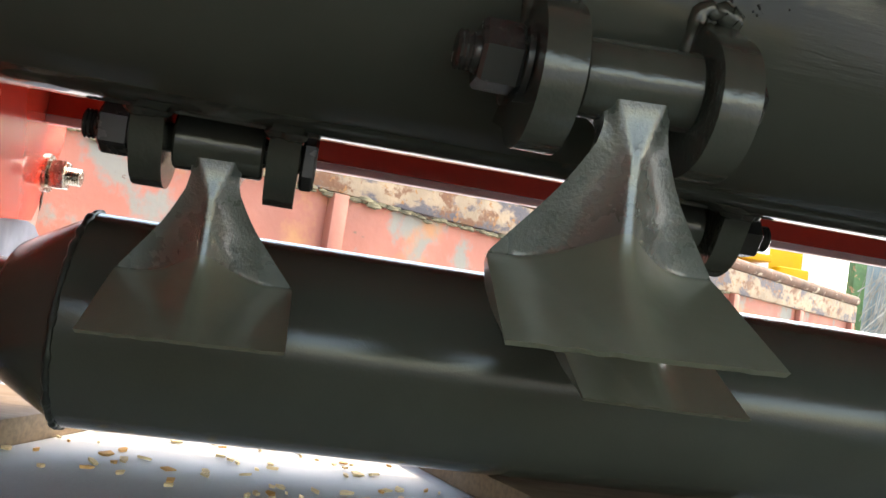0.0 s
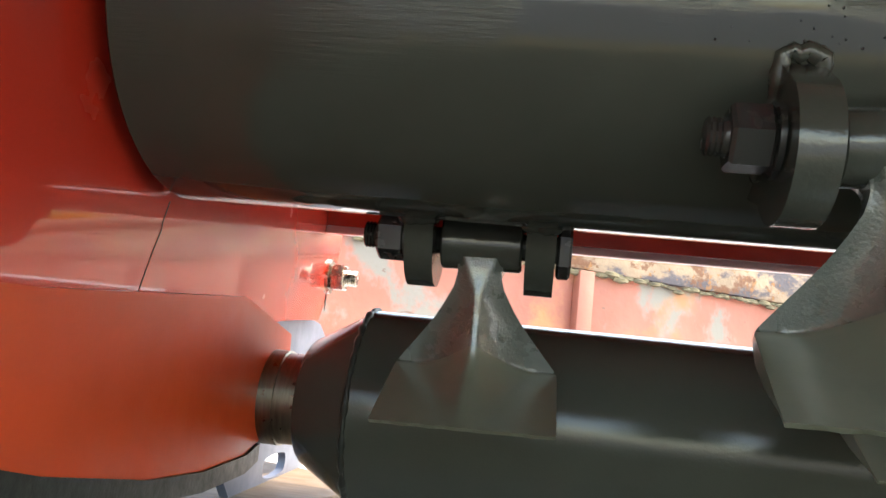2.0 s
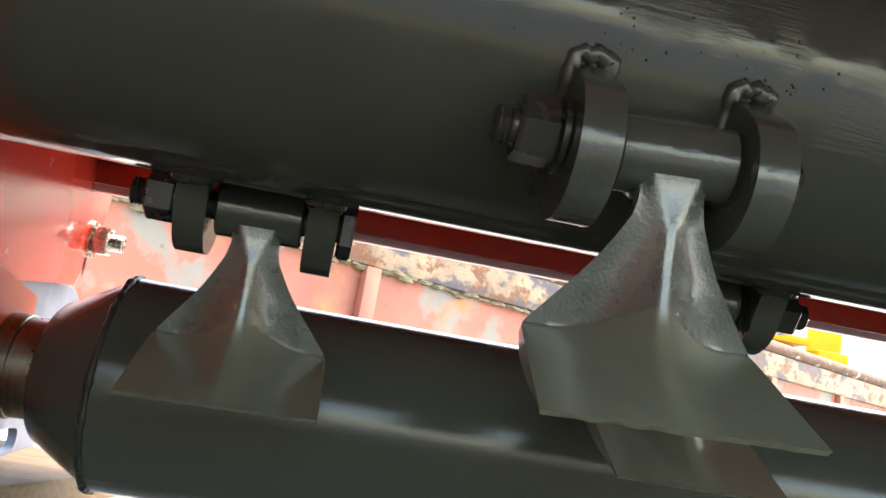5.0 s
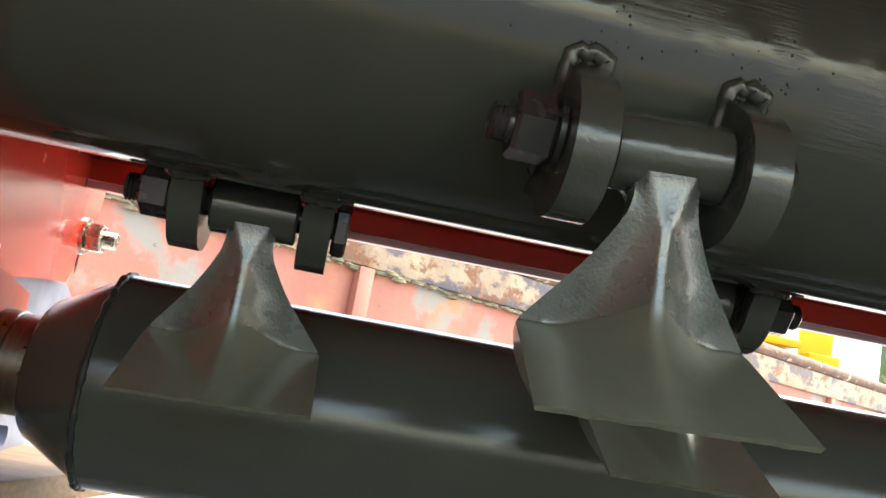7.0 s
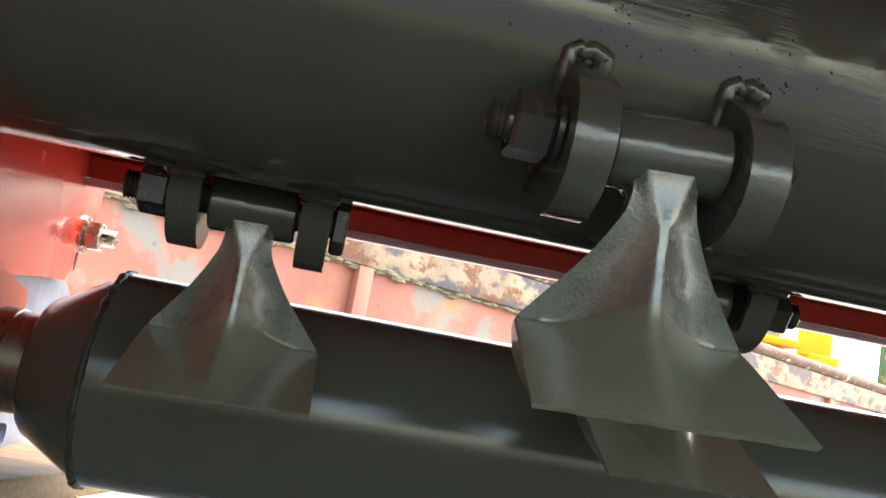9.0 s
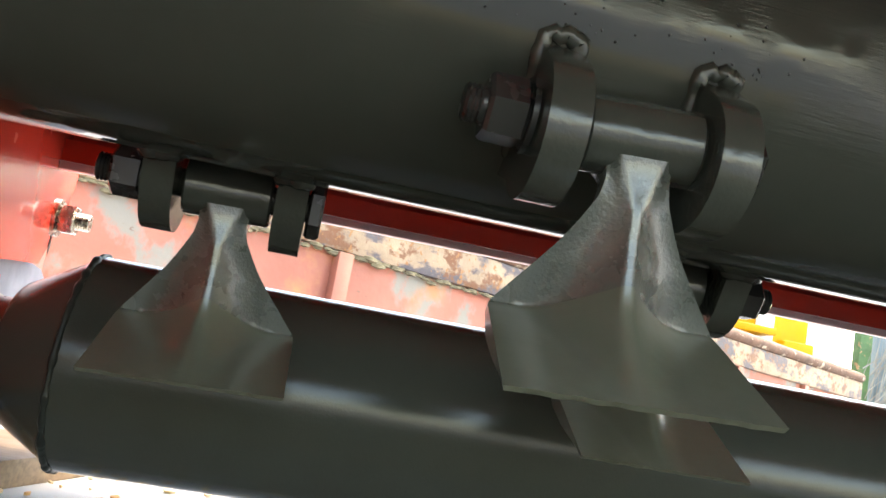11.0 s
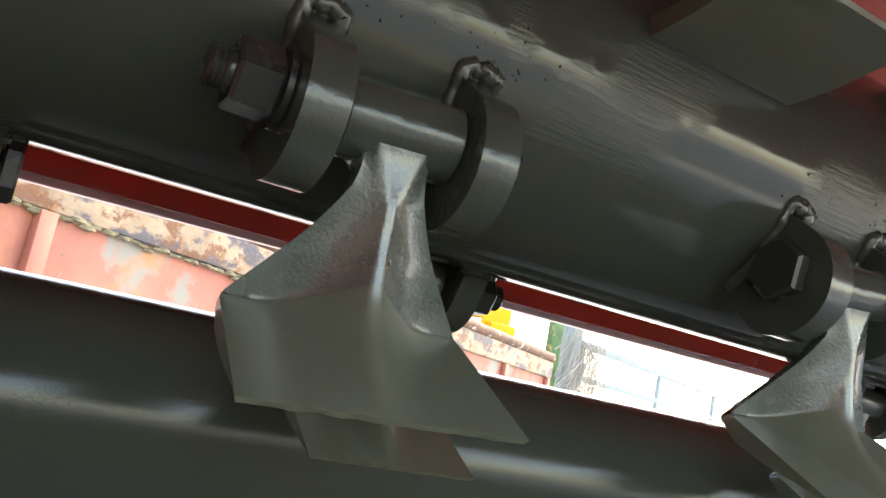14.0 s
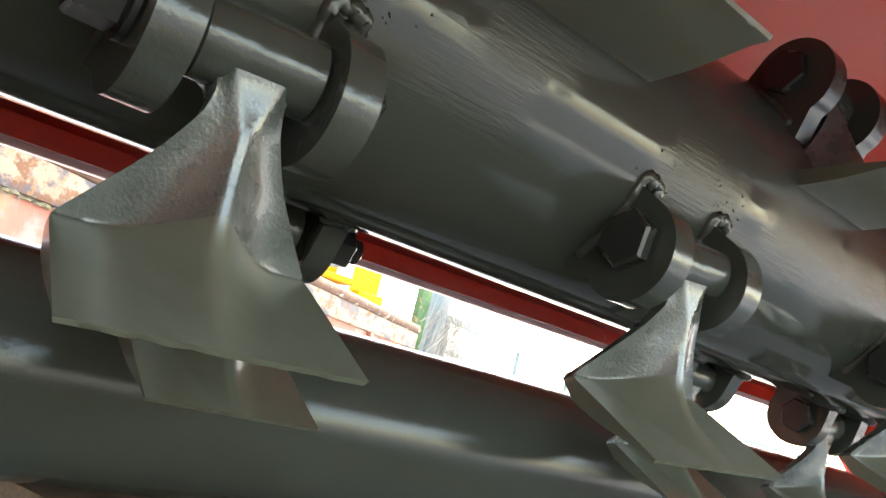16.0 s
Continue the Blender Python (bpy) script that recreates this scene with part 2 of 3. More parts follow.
# ---- mower housing ----
housing = tagged(empty("mower_housing", (0, 0, 0)), "glossy red steel flail mower housing with open underside", "mower housing")
PX = -0.219
HOOD = [(0.737, 0.258), (0.728, 0.33), (0.705, 0.41), (0.66, 0.485), (0.60, 0.54), (0.52, 0.572), (0.42, 0.585), (0.32, 0.58), (0.23, 0.56), (0.16, 0.53), (0.09, 0.485), (0.02, 0.430), (-0.04, 0.392), (-0.10, 0.363), (-0.15, 0.345)]
plate = [(-0.12, 0.20), (-0.15, 0.32)] + [(y, z + 0.012) for y, z in HOOD[::-1]] + [(0.776, 0.275), (0.775, 0.235), (0.762, 0.205), (0.742, 0.180), (0.725, 0.160), (0.66, 0.157), (0.62, 0.154), (0.50, 0.140), (0.3, 0.125)]
part("side_plate", prism(plate, PX - 0.008, PX), M_RED, housing, "glossy red side plate", bevel=0.0012)
part("side_plate", prism(plate, 1.60, 1.608), M_RED, housing, bevel=0.0012)
hood_loop = HOOD + [(y + 0.004, z + 0.006) for y, z in HOOD[::-1]]
part("hood", prism(hood_loop, PX, 1.60), M_HOOD, housing, "curved red hood coloured darker for the shade inside", smooth=50)
part("edge_strip", boxed(PX, 1.60, 0.7145, 0.7235, 0.2415, 0.2485), M_STRIP, housing, "pale pinkish lower edge strip", bevel=0.001)
part("rear_beam", prism([(0.716, 0.2490), (0.736, 0.2490), (0.736, 0.2675), (0.716, 0.2675)], PX, 1.60), M_RED, housing, "dark red lower rear beam", bevel=0.0012)
skid = [(0.0, 0.17), (0.10, 0.150), (0.29, 0.152), (0.518, 0.166), (0.627, 0.144), (0.632, 0.11), (0.62, 0.075), (0.553, 0.056), (0.48, 0.054), (0.406, 0.059), (0.308, 0.074), (0.15, 0.11), (0.0, 0.155)]
skid_plate = part("skid_plate", prism(skid, PX + 0.001, PX + 0.007), M_SKID, housing, "orange-red skid side plate with chamfered corner", bevel=0.001)
sole_line = [(0.0, 0.155), (0.15, 0.11), (0.308, 0.074), (0.406, 0.059), (0.48, 0.054), (0.553, 0.056), (0.578, 0.062)]
part("skid_sole", prism(sole_line + [(y, z - 0.013) for y, z in sole_line[::-1]], PX - 0.05, PX + 0.009), M_SOLE, housing, "scuffed black steel skid sole", bevel=0.002)

# roller bracket with a slotted hole
outer = [(0.56, 0.035), (0.585, 0.012), (0.745, 0.012), (0.79, 0.05), (0.79, 0.148), (0.765, 0.158), (0.70, 0.164), (0.655, 0.172), (0.60, 0.168), (0.55, 0.13)]
SLOT_Y, SLOT_Z, SLOT_L, SLOT_R = 0.676, 0.032, 0.020, 0.0098


def slotted_plate(outline, x0, x1):
    """A plate with a level slot through it, its rim joined to the outline by rays from the slot."""
    bm = bmesh.new()
    n = 40
    hole, rim = [], []
    for k in range(n):
        a = 2 * math.pi * k / n
        c, q = math.cos(a), math.sin(a)
        hole.append((SLOT_Y + math.copysign(SLOT_L, c) * min(1, abs(c) * 1.6) + SLOT_R * c, SLOT_Z + SLOT_R * q))
        best = 9.0
        for (ay, az2), (by, bz) in zip(outline, outline[1:] + outline[:1]):
            ey, ez = by - ay, bz - az2
            det = c * -ez + q * ey
            if abs(det) > 1e-9:
                ry, rz = ay - SLOT_Y, az2 - SLOT_Z
                t = (ry * -ez + rz * ey) / det
                u = (c * rz - q * ry) / det
                if t > 0 and -1e-6 <= u <= 1 + 1e-6:
                    best = min(best, t)
        rim.append((SLOT_Y + c * best, SLOT_Z + q * best))
    vs = [[bm.verts.new((x, y, z)) for y, z in ring] for x in (x0, x1) for ring in (hole, rim)]
    for k in range(n):
        j = (k + 1) % n
        for a, b in ((0, 1), (3, 2), (1, 3), (2, 0)):
            bm.faces.new((vs[a][k], vs[a][j], vs[b][j], vs[b][k]))
    return bm


part("roller_bracket", slotted_plate(outer, PX - 0.016, PX - 0.009), M_BRACKET, housing, "blue-grey roller bracket plate with a slot", smooth=30)


def hexagon(r, x0, x1, chamfer=0.0015):
    prof = [(x0, r * 0.90), (x0 + chamfer, r), (x1 - chamfer, r), (x1, r * 0.90)]
    return lathe(prof, 6)


def bolt_on_plate(y, z, parent):
    at = Matrix.Translation((PX, y, z))
    nut = part("nut", hexagon(0.0135, 0.003, 0.017), M_ZINC, parent, "zinc-plated hexagon nut", smooth=30, m=at)
    part("washer", lathe([(0.0, 0.0165), (0.0028, 0.0165)], 32), M_ZINC, nut, "round steel washer", smooth=30, m=at)
    prof = [(0.0, 0.0078)]
    for k in range(6):
        prof += [(0.017 + k * 0.002, 0.0078), (0.018 + k * 0.002, 0.0068)]
    part("thread", lathe(prof, 24), M_ZINC, nut, "threaded bolt end", smooth=25, m=at)


bolt_on_plate(0.745, 0.203, housing)
# a hairline crack in the paint and a run below the nut
crack = [(0.4006, 0.2092), (0.3955, 0.196), (0.3958, 0.193), (0.3893, 0.1798), (0.3802, 0.1572)]
part("paint_crack", prism([(y - 0.00022, z) for y, z in crack] + [(y + 0.00022, z) for y, z in crack[::-1]], PX, PX + 0.0004), M_SOLE, housing, "thin dark crack in the red paint", smooth=0)
part("paint_run", prism([(0.741, 0.186), (0.739, 0.178), (0.741, 0.170), (0.744, 0.178)], PX, PX + 0.0006), M_SOLE, housing, "dark drip mark below the nut", smooth=0)

# ---- rotor ----
rotor = tagged(empty("flail_rotor", (0, AXIS_Y, AXIS_Z)), "dark grey painted tube rotor with welded hammer lugs", "rotor")
part("tube", lathe([(-0.209, 0.06), (-0.209, TUBE_R - 0.002), (-0.207, TUBE_R), (1.585, TUBE_R), (1.587, 0.06)], 128), M_TUBE, rotor, "smooth dark grey tube")
part("stub_shaft", lathe([(-0.2185, 0.035), (-0.2089, 0.035)], 48), M_TUBE, rotor)

HINGE_R, LUG_R, LUG_IN, LUG_OUT = 0.1165, 0.0290, 0.0256, 0.0416
# x of the hammer, angle round the rotor, then swing, sideways lean and twist of the slack hammer, and which side the nut is
FLAILS = [
    (0.1166, -141.8, -20, -1.4, -4.8, -1), (0.381, -141.7, -19.7, -3.1, -7.5, 1), (0.70, -142, -20, 0, 0, 1), (0.93, -142, -20, 0, 0, 1), (1.19, -142, -20, 0, 0, 1),
    (-0.0481, -59.6, -21.5, -1.0, 0.4, -1), (0.202, -59.0, -17.5, 0, 0, 1), (0.610, -63.5, -19, 0, -3, 1), (0.825, -71, -22, 0, 0, 1), (1.04, -76, -18, 0, 0, 1),
    (0.271, 130, -47, 0, 0, 1), (0.522, 130, -47, 0, 0, 1), (0.785, 132, -47, 0, 0, 1), (1.04, 132, -47, 0, 0, 1),
]


def lug_x(x, ang):
    """The middle between a hammer's lugs: on the front row the hammers have slid along their bolts."""
    return x - 0.0024 if ang < -100 else x


def lug_outline():
    """A rounded ear whose trailing side runs out wider on the tube."""
    pts = [(-0.040, 0.086)]
    for k in range(21):
        a = radians(196 - 206 * k / 20)
        pts.append((-0.004 + LUG_R * math.cos(a), HINGE_R + LUG_R * math.sin(a)))
    return pts + [(0.023, 0.088)]


def bead(path, r0, seed, sides=8, lump=0.28):
    """A lumpy weld bead swept round a closed path of points."""
    r = random.Random(seed)
    bm = bmesh.new()
    rings = []
    path = [a.lerp(b, k / 3) for a, b in zip(path, path[1:] + path[:1]) for k in range(3)]
    n = len(path)
    for k, p in enumerate(path):
        along = (path[(k + 1) % n] - path[k - 1]).normalized()
        side = along.cross(Vector((0.21, 0.13, 0.97))).normalized()
        up = along.cross(side)
        q = r0 * (1 + lump * abs(math.sin(k * 0.23 + seed)) + lump * 1.6 * noise.noise(p * 130 + Vector((seed, 0, 0))))
        off = Vector((r.uniform(-1, 1), r.uniform(-1, 1), r.uniform(-1, 1))) * r0 * 0.07
        rings.append([bm.verts.new(p + off + q * (math.cos(6.2832 * j / sides) * side + math.sin(6.2832 * j / sides) * up)) for j in range(sides)])
    for a, b in zip(rings, rings[1:] + rings[:1]):
        for j in range(sides):
            bm.faces.new((a[j], a[(j + 1) % sides], b[(j + 1) % sides], b[j]))
    return bm


def weld_bm(x, half, seed):
    """Fillet weld round the foot of a lug, lumpy where it was started and stopped."""
    h = half - 0.0006
    loop = [(x - h, -0.026 + 0.052 * k / 13) for k in range(14)]
    loop += [(x - h * 0.6, 0.0285), (x - h * 0.2, 0.0262), (x + h * 0.2, 0.0285), (x + h * 0.6, 0.0265)]
    loop += [(x + h, 0.026 - 0.052 * k / 13) for k in range(14)]
    loop += [(x + h * 0.6, -0.0285), (x + h * 0.2, -0.0262), (x - h * 0.2, -0.0285), (x - h * 0.6, -0.0265)]
    return bead([Vector((a, b, math.sqrt(TUBE_R ** 2 - b * b) - 0.0002)) for a, b in loop], 0.0033, seed, 8, 0.24)


for i, (fx, ang, swing, lean, twist, nut_side) in enumerate(FLAILS):
    turn = Matrix.Rotation(radians(ang - 90), 4, "X")
    for side in (-1, 1):
        x0, x1 = sorted((lug_x(fx, ang) + side * LUG_IN, lug_x(fx, ang) + side * LUG_OUT))
        lug = part("lug", prism(lug_outline(), x0, x1), M_LUG, rotor, smooth=35, bevel=0.0012, m=turn)
        part("weld_bead", weld_bm((x0 + x1) / 2, (x1 - x0) / 2, i * 7 + side + 1), M_WELD, lug, "lumpy painted weld bead", smooth=60, m=turn)

# weld spatter near the lugs of the front row
bm = bmesh.new()
for fx in (0.1167, 0.379, 0.645):
    for _ in range(46):
        a = radians(rng.gauss(-163, 7))
        x = fx + rng.choice((-0.033, 0.033)) + rng.gauss(0, 0.016)
        q = rng.uniform(0.0003, 0.0008)
        bmesh.ops.create_icosphere(bm, subdivisions=1, radius=q, matrix=Matrix.Translation((x, TUBE_R * math.cos(a), TUBE_R * math.sin(a))))
tagged(part("weld_spatter", bm, M_DARK, rotor, "tiny dark weld spatter beads"), kind="stuff")


# ---- flail hammers ----
# the cast blade, by its depth below the hinge: half width, the y of its outer edge and of its central ridge, half width of the flat
# above the ridge, how far the ridge's flanks reach, and its thickness
HALF = [(0.0, 0.0215), (0.008, 0.0165), (0.014, 0.0128), (0.020, 0.0124), (0.026, 0.0140), (0.032, 0.0182), (0.038, 0.0233), (0.044, 0.0297), (0.050, 0.0368), (0.055, 0.0424), (0.058, 0.0458), (0.060, 0.0469), (0.063, 0.0473), (0.1115, 0.0476)]
EDGE = [(0.0, 0.002), (0.014, -0.002), (0.020, -0.0003), (0.026, 0.0035), (0.032, 0.0100), (0.038, 0.0175), (0.044, 0.0248), (0.050, 0.0324), (0.055, 0.0380), (0.0585, 0.0420), (0.060, 0.0417), (0.1115, -0.0094)]
RIDGE = [(0.0, -0.0125), (0.006, -0.0126), (0.010, -0.0102), (0.0131, -0.0078), (0.018, -0.0053), (0.025, -0.0026), (0.032, -0.0005), (0.0445, 0.0049), (0.0568, 0.0084), (0.065, 0.0105), (0.071, 0.0107), (0.079, 0.0088), (0.086, 0.0062), (0.093, 0.0026), (0.100, -0.0012), (0.1115, -0.0094)]
FLAT = [(0.0, 0.0093), (0.0131, 0.0088), (0.022, 0.0046), (0.032, 0.0006), (0.1115, 0.0006)]
REACH = [(0.0, 1.0), (0.046, 1.0), (0.060, 0.70), (0.080, 0.38), (0.100, 0.22), (0.1115, 0.18)]
RIM = [(0.0, 0.018), (0.026, 0.010), (0.051, 0.0075), (0.061, 0.0095), (0.074, 0.0160), (0.090, 0.0130), (0.108, 0.0045), (0.1115, 0.0022)]


def hammer_body():
    bm = bmesh.new()
    zs = [0.003 + 0.0033 * k for k in range(17)] + [0.0575, 0.0588, 0.0596, 0.0605, 0.062] + [0.0655 + 0.0038 * k for k in range(12)] + [0.1108, 0.1115]
    side = 22
    front, back = [], []
    for z in zs:
        w, rd, ed, fl, reach, rim = (lerp_table(t, z) for t in (HALF, RIDGE, EDGE, FLAT, REACH, RIM))
        power = 1.75 - 0.25 * min(1.0, max(0.0, (z - 0.051) / 0.02))
        soft = 0.0012 + 0.0030 * min(1.0, max(0.0, (z - 0.05) / 0.03))
        fr, bk = [], []
        for k in range(-side, side + 1):
            x = math.copysign(w * (abs(k) / side) ** 1.35, k)
            e = max(0.0, math.hypot(x, soft) - soft - fl) / (w - fl)
            y = ed - (ed - rd) * max(0.0, 1 - e / reach) ** power
            wob = 0.0002 * noise.noise(Vector((x, y, z)) * 45)
            chip = 0.0005 * noise.noise(Vector((x * 150, 3.1, 0.0))) if z > 0.111 else 0.0
            fr.append(bm.verts.new((x, y + wob, -z + chip)))
            bk.append(bm.verts.new((x * 0.985, max(ed, y) + rim, -z + (0.001 if z < 0.109 else -0.0010) + chip)))
        front.append(fr)
        back.append(bk)
    nu = len(front[0]) - 1
    for g, rev in ((front, False), (back, True)):
        for a, b in zip(g, g[1:]):
            for k in range(nu):
                q = (a[k], a[k + 1], b[k + 1], b[k])
                bm.faces.new(q[::-1] if rev else q)
    for k in range(nu):
        bm.faces.new((front[-1][k], front[-1][k + 1], back[-1][k + 1], back[-1][k]))
        bm.faces.new((front[0][k], back[0][k], back[0][k + 1], front[0][k + 1]))
    for e in (0, nu):
        for i in range(len(zs) - 1):
            bm.faces.new((front[i][e], front[i + 1][e], back[i + 1][e], back[i][e]))
    return bm


hammer0 = tagged(empty("flail_hammer"), "dark grey cast steel flail hammer with flared blade", "flail hammer", "flail hammers on the rotor")
blade = part("blade", hammer_body(), M_CAST, hammer0, "cast blade with a raised central ridge", smooth=50)
blade.data.materials.append(M_BLADE)
for poly in blade.data.polygons:       # rough as cast above the crease; ground smooth and coloured as if lit below
    poly.material_index = 1 if poly.center.z < -0.0596 else 0
part("hub", lathe([(-0.0230, 0.0142), (-0.0218, 0.0154), (0.0218, 0.0154), (0.0230, 0.0142)], 40), M_LUG, hammer0, "cast hinge hub")

bolt0 = tagged(empty("hinge_bolt"), "dark grey painted hinge bolt with hexagon nut", "bolt", "hinge bolts of the hammers")
part("shank", lathe([(-0.0690, 0.0066), (-0.0680, 0.0078), (-0.0670, 0.0070), (-0.0660, 0.0078), (-0.0650, 0.0070), (-0.0640, 0.0078), (-0.0630, 0.0070), (-0.0620, 0.0078), (0.043, 0.0078)], 24), M_BOLT, bolt0)
part("nut", hexagon(0.0138, -0.0608, -0.0446), M_BOLT, bolt0, smooth=30)
part("washer", lathe([(-0.0446, 0.0150), (-0.0424, 0.0150)], 32), M_BOLT, bolt0, smooth=30)
part("head", hexagon(0.0165, 0.0424, 0.0506), M_BOLT, bolt0, smooth=30)

for i, (fx, ang, swing, lean, twist, nut_side) in enumerate(FLAILS):
    hy, hz = AXIS_Y + HINGE_R * math.cos(radians(ang)), AXIS_Z + HINGE_R * math.sin(radians(ang))
    mh = pose(fx, hy, hz, swing, lean, twist)
    mb = pose(lug_x(fx, ang), hy, hz, 20 * i, 0, 0 if nut_side < 0 else 180)
    if i == 0:
        hammer0.matrix_basis, bolt0.matrix_basis = mh, mb
    else:
        copy_thing(hammer0, mh)
        copy_thing(bolt0, mb)

# ---- rear roller ----
roller = tagged(empty("support_roller", (0, ROLL_Y, ROLL_Z)), "dark grey painted steel support roller with conical ends", "roller")
part("drum", lathe([(-0.136, ROLL_R - 0.001), (-0.135, ROLL_R), (1.53, ROLL_R), (1.531, ROLL_R - 0.001)], 128), M_ROLL, roller, "smooth dark grey drum")
part("end_cone", lathe([(-0.182, 0.036), (-0.182, 0.044), (-0.179, 0.0475), (-0.1385, 0.0715), (-0.136, 0.0725)], 96), M_ROLL, roller)
part("end_cone", lathe([(1.531, 0.0725), (1.58, 0.053), (1.58, 0.04)], 96), M_ROLL, roller)
part("shaft", lathe([(-0.232, 0.036), (-0.2005, 0.036), (-0.200, 0.0345), (-0.1821, 0.0345)], 64), M_STEEL, roller, "bare turned steel stub shaft")
ring = [Vector((-0.137, ROLL_R * math.cos(6.2832 * k / 120), ROLL_R * math.sin(6.2832 * k / 120))) for k in range(120)]
part("weld_bead", bead(ring, 0.0017, 4, 8, 0.5), M_SOLE, roller, "rough ring weld bead", smooth=60)

# ---- skip and yard behind ----
# the skip's own axes: u along its long wall, v through the wall, from its near corner
SKIP = pose(0.14, 3.08, 0, 0, 0, 34.6)
skip = tagged(empty("waste_skip"), "faded red steel skip with a rusty flaking rim", "skip")
part("long_wall", boxed(-3.0, 5.6, 0.03, 0.05, 0.02, 0.5), M_SKIP, skip, "faded pinkish red steel wall", m=SKIP, smooth=0)
part("rim_band", boxed(-3.0, 5.6, 0.0, 0.12, 0.5, 0.655), M_RUST, skip, "rusty rim band with flaking white paint", bevel=0.012, m=SKIP)
lip = [(v + 0.045 * math.cos(radians(a)), 0.695 + 0.042 * math.sin(radians(a))) for v, a in [(0.028, 20 * k) for k in range(18)]]
part("rim_lip", prism(lip, -3.0, 5.6), M_LIP, skip, "rounded brown rusty rim lip", m=SKIP)
part("floor_pan", boxed(-3.0, 5.6, 0.05, 1.8, 0.0, 0.06), M_SKIP, skip, m=SKIP, smooth=0)
part("far_wall", boxed(-3.0, 5.6, 1.8, 1.85, 0.0, 0.6), M_SKIP, skip, m=SKIP, smooth=0)
for u in (-2.2, -1.1, -0.02, 1.1, 2.2, 3.3, 4.4, 5.5):
    part("rib", boxed(u - 0.035, u + 0.035, -0.012, 0.029, 0.02, 0.498), M_SKIP, skip, bevel=0.004, m=SKIP)

# grime and dead grass caught along the lower edge of the rim
bm = bmesh.new()
u = -1.2
while u < 3.2:
    q = rng.uniform(0.008, 0.02)
    bmesh.ops.create_icosphere(bm, subdivisions=1, radius=q, matrix=Matrix.Translation((u, 0.012 + rng.gauss(0, 0.006), 0.492 + rng.gauss(0, 0.006))) @ Matrix.Diagonal((2.2, 0.8, 0.7, 1)))
    if rng.random() < 0.3:
        d = Vector((rng.gauss(0, 0.05), -0.01, -abs(rng.gauss(0, 0.025))))
        p = Vector((u, -0.004, 0.495))
        vs = [bm.verts.new(p), bm.verts.new(p + Vector((0.005, 0, 0.003))), bm.verts.new(p + d)]
        bm.faces.new(vs)
    u += rng.uniform(0.012, 0.04)
tagged(part("grime_seam", bm, M_GRIME, skip, "dead grass and grime under the rim", m=SKIP), kind="stuff")

# loader parked behind the skip
loader = tagged(empty("yellow_loader", (4.6, 7.2, 0)), "bright yellow construction machine parked behind the skip", "construction machine")
part("body", boxed(-0.95, 0.22, 0.0, 0.8, 0.35, 1.30), M_YELLOW, loader, bevel=0.03)
part("step_plate", boxed(-0.35, -0.22, -0.12, 0.0, 0.5, 1.25), M_WHITE, loader, "white upright plate", bevel=0.01)
part("fender", boxed(-0.95, -0.3, -0.3, -0.002, 0.98, 1.05), M_YELLOW, loader, bevel=0.01)
part("side_panel", boxed(-0.12, 0.2, -0.15, -0.002, 0.72, 0.98), M_YELLOW, loader, bevel=0.02)
# orange shading of the side panel, set on as a darker amber plate
part("shade_patch", boxed(-0.06, 0.14, -0.158, -0.1502, 0.76, 0.88), M_AMBER, loader, "amber patch for the orange shading on the side panel")
part("rear_panel", boxed(0.24, 0.52, 0.05, 0.7, 0.35, 1.3), M_WHITE, loader, "white rear panel", bevel=0.02)
part("tyre", lathe([(-0.14, 0.30), (-0.12, 0.34), (0.12, 0.34), (0.14, 0.30)], 40), M_DARK, loader, m=pose(-0.6, -0.18, 0.34, 0, 0, 90))
part("tyre", lathe([(-0.14, 0.30), (-0.12, 0.34), (0.12, 0.34), (0.14, 0.30)], 40), M_DARK, loader, m=pose(0.1, 0.66, 0.34, 0, 0, 90))

post = part("steel_post", boxed(5.20, 5.33, 6.95, 7.05, 0, 1.7), M_GREEN, None, bevel=0.006)
tagged(post, "chipped green painted square steel post", "post")
post = part("steel_post", boxed(5.50, 5.72, 7.1, 7.25, 0, 1.6), M_TEAL, None, bevel=0.006)
tagged(post, "weathered blue-grey square steel post", "post")

rail = tagged(empty("yard_rail", (5.75, 7.15, 0)), "weathered blue-grey steel rail on thin posts", "rail")
ALONG = pose(0, 0, 0, 0, 0, 26)
part("top_rail", boxed(0, 9.0, -0.03, 0.03, 0.96, 1.04), M_TEAL, rail, m=ALONG, bevel=0.006)
part("mid_rail", boxed(0, 9.0, -0.02, 0.02, 0.60, 0.66), M_TEAL, rail, m=ALONG, bevel=0.006)
for u in (0.05, 2.6, 5.2, 7.8):
    part("rail_post", boxed(u - 0.03, u + 0.03, -0.025, 0.025, 0.0, 0.958), M_TEAL, rail, m=ALONG)

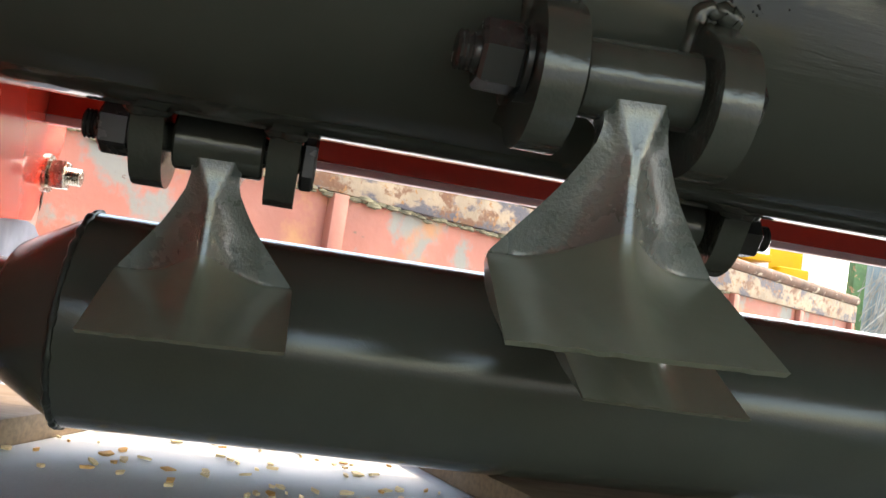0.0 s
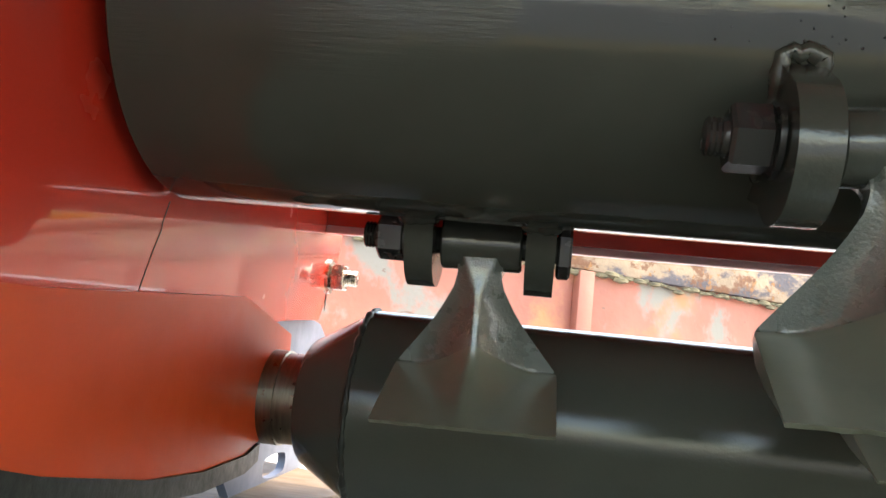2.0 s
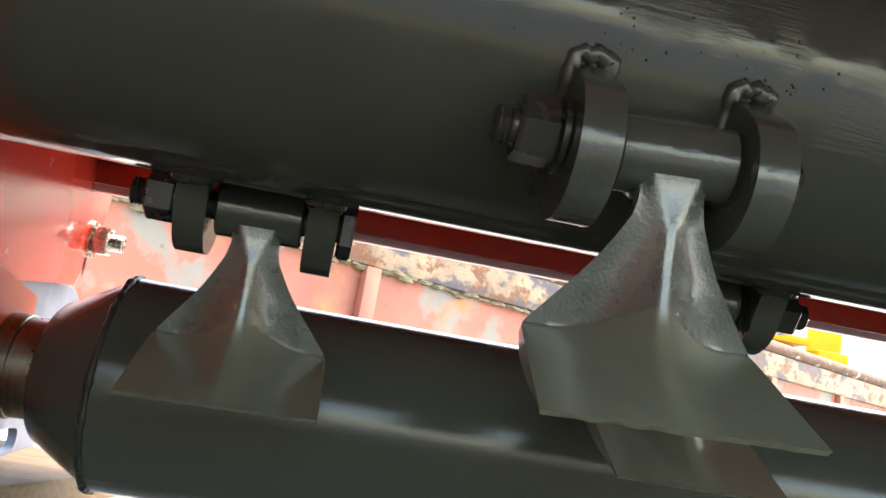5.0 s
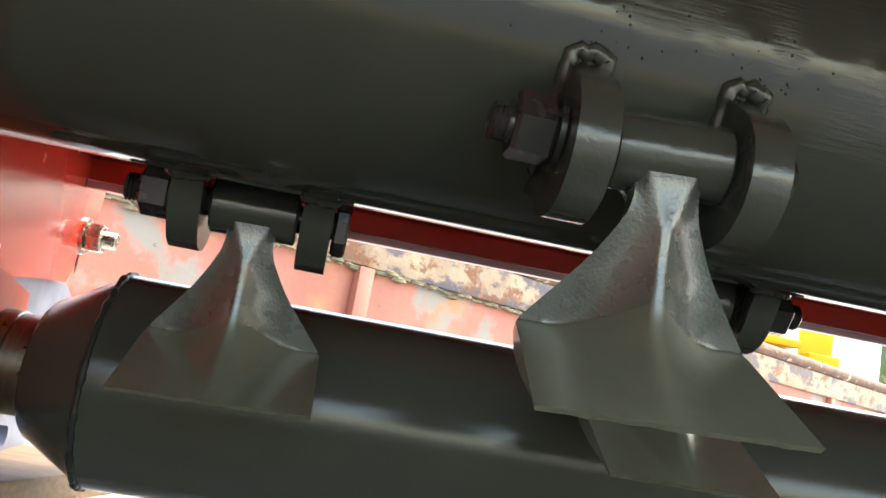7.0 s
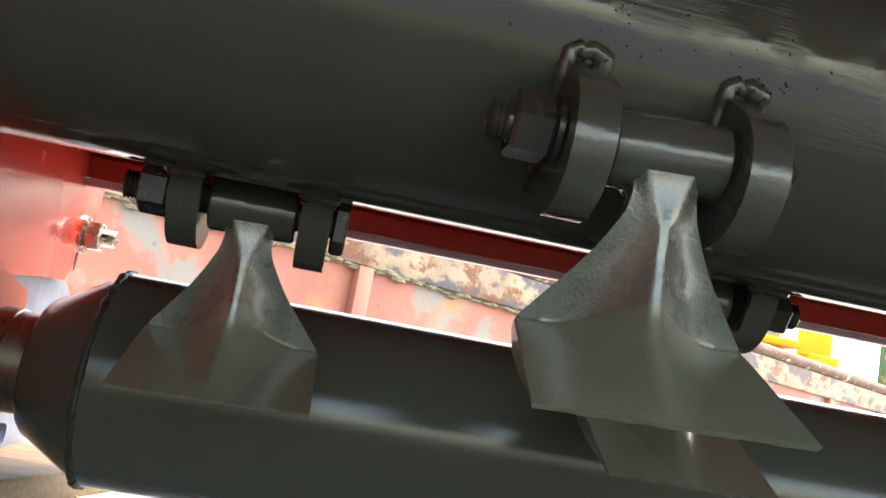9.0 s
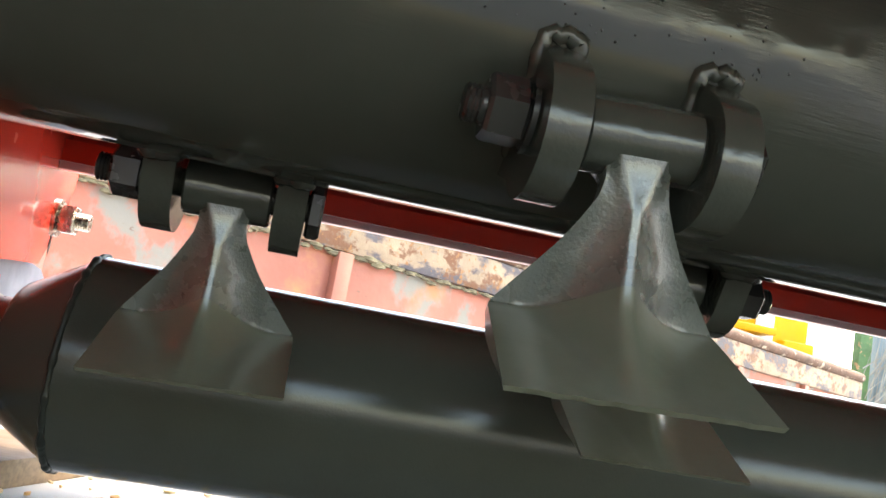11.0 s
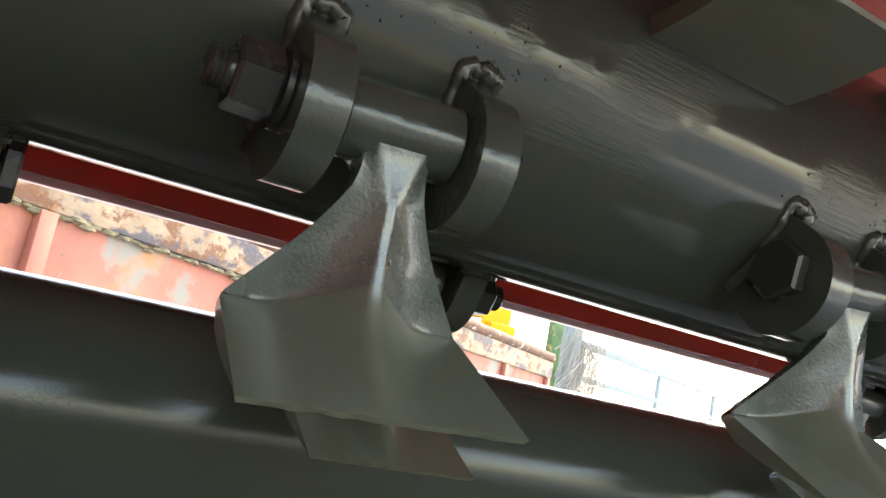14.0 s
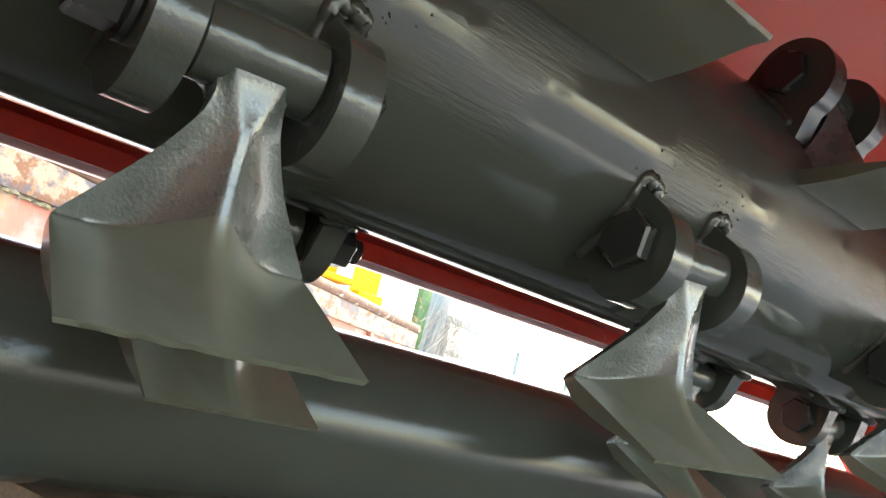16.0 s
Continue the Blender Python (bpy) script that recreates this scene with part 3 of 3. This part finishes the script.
# brush heap of pruned twigs
bm = bmesh.new()
for k in range(1100):
    c = Vector((rng.gauss(9.8, 2.2), rng.gauss(11.0, 0.7), 0))
    top = 1.75 * math.exp(-((c.x - 9.8) / 2.6) ** 2)
    c.z = rng.uniform(0.05, max(0.2, top))
    d = Vector((rng.gauss(0, 1), rng.gauss(0, 0.6), rng.gauss(0, 0.45))).normalized() * rng.uniform(0.25, 0.6)
    w = d.cross(Vector((0.3, 0.2, 0.9))).normalized() * rng.uniform(0.003, 0.008)
    v = d.cross(w).normalized() * w.length
    a = [bm.verts.new(c - d + w), bm.verts.new(c - d - w + v), bm.verts.new(c - d - w - v)]
    b = bm.verts.new(c + d)
    for j in range(3):
        bm.faces.new((a[j], a[(j + 1) % 3], b))
    bm.faces.new(a)
for k in range(140):                   # a sheaf of long twigs leaning on the posts
    c = Vector((rng.gauss(5.62, 0.13), 6.85 + rng.uniform(-0.1, 0.1), rng.uniform(0.5, 1.15)))
    d = Vector((rng.gauss(0.05, 0.16), rng.gauss(0, 0.05), rng.uniform(0.2, 0.45)))
    w = d.cross(Vector((0.3, 0.9, 0.1))).normalized() * rng.uniform(0.003, 0.006)
    v = d.cross(w).normalized() * w.length
    a = [bm.verts.new(c - d + w), bm.verts.new(c - d - w + v), bm.verts.new(c - d - w - v)]
    b = bm.verts.new(c + d)
    for j in range(3):
        bm.faces.new((a[j], a[(j + 1) % 3], b))
tagged(part("brush_heap", bm, M_TWIG, smooth=0), "heap of pale dry pruned twigs in the yard", "brush heap", kind="stuff")

drum = tagged(empty("tan_drum", (12.45, 7.1, 0)), "tan painted steel drum standing in the yard", "drum")
part("shell", lathe([(0.0, 0.215), (0.36, 0.215), (0.37, 0.225), (0.38, 0.215), (0.74, 0.215), (0.75, 0.225), (0.76, 0.215), (1.12, 0.215)], 40), M_SAND, drum, m=pose(0, 0, 0, 0, -90, 0))
trestle = tagged(empty("steel_trestle", (11.4, 6.6, 0)), "blue-grey steel trestle with an orange end bracket", "trestle")
part("beam", boxed(0, 2.6, 0, 0.08, 0.47, 0.57), M_TEAL, trestle, bevel=0.006)
for u in (0.1, 2.4):
    part("leg", boxed(u, u + 0.07, 0.005, 0.075, 0, 0.469), M_TEAL, trestle)
part("bracket", boxed(1.9, 2.15, -0.06, -0.002, 0.36, 0.62), M_ORANGE, trestle, "orange-red end bracket", bevel=0.006)
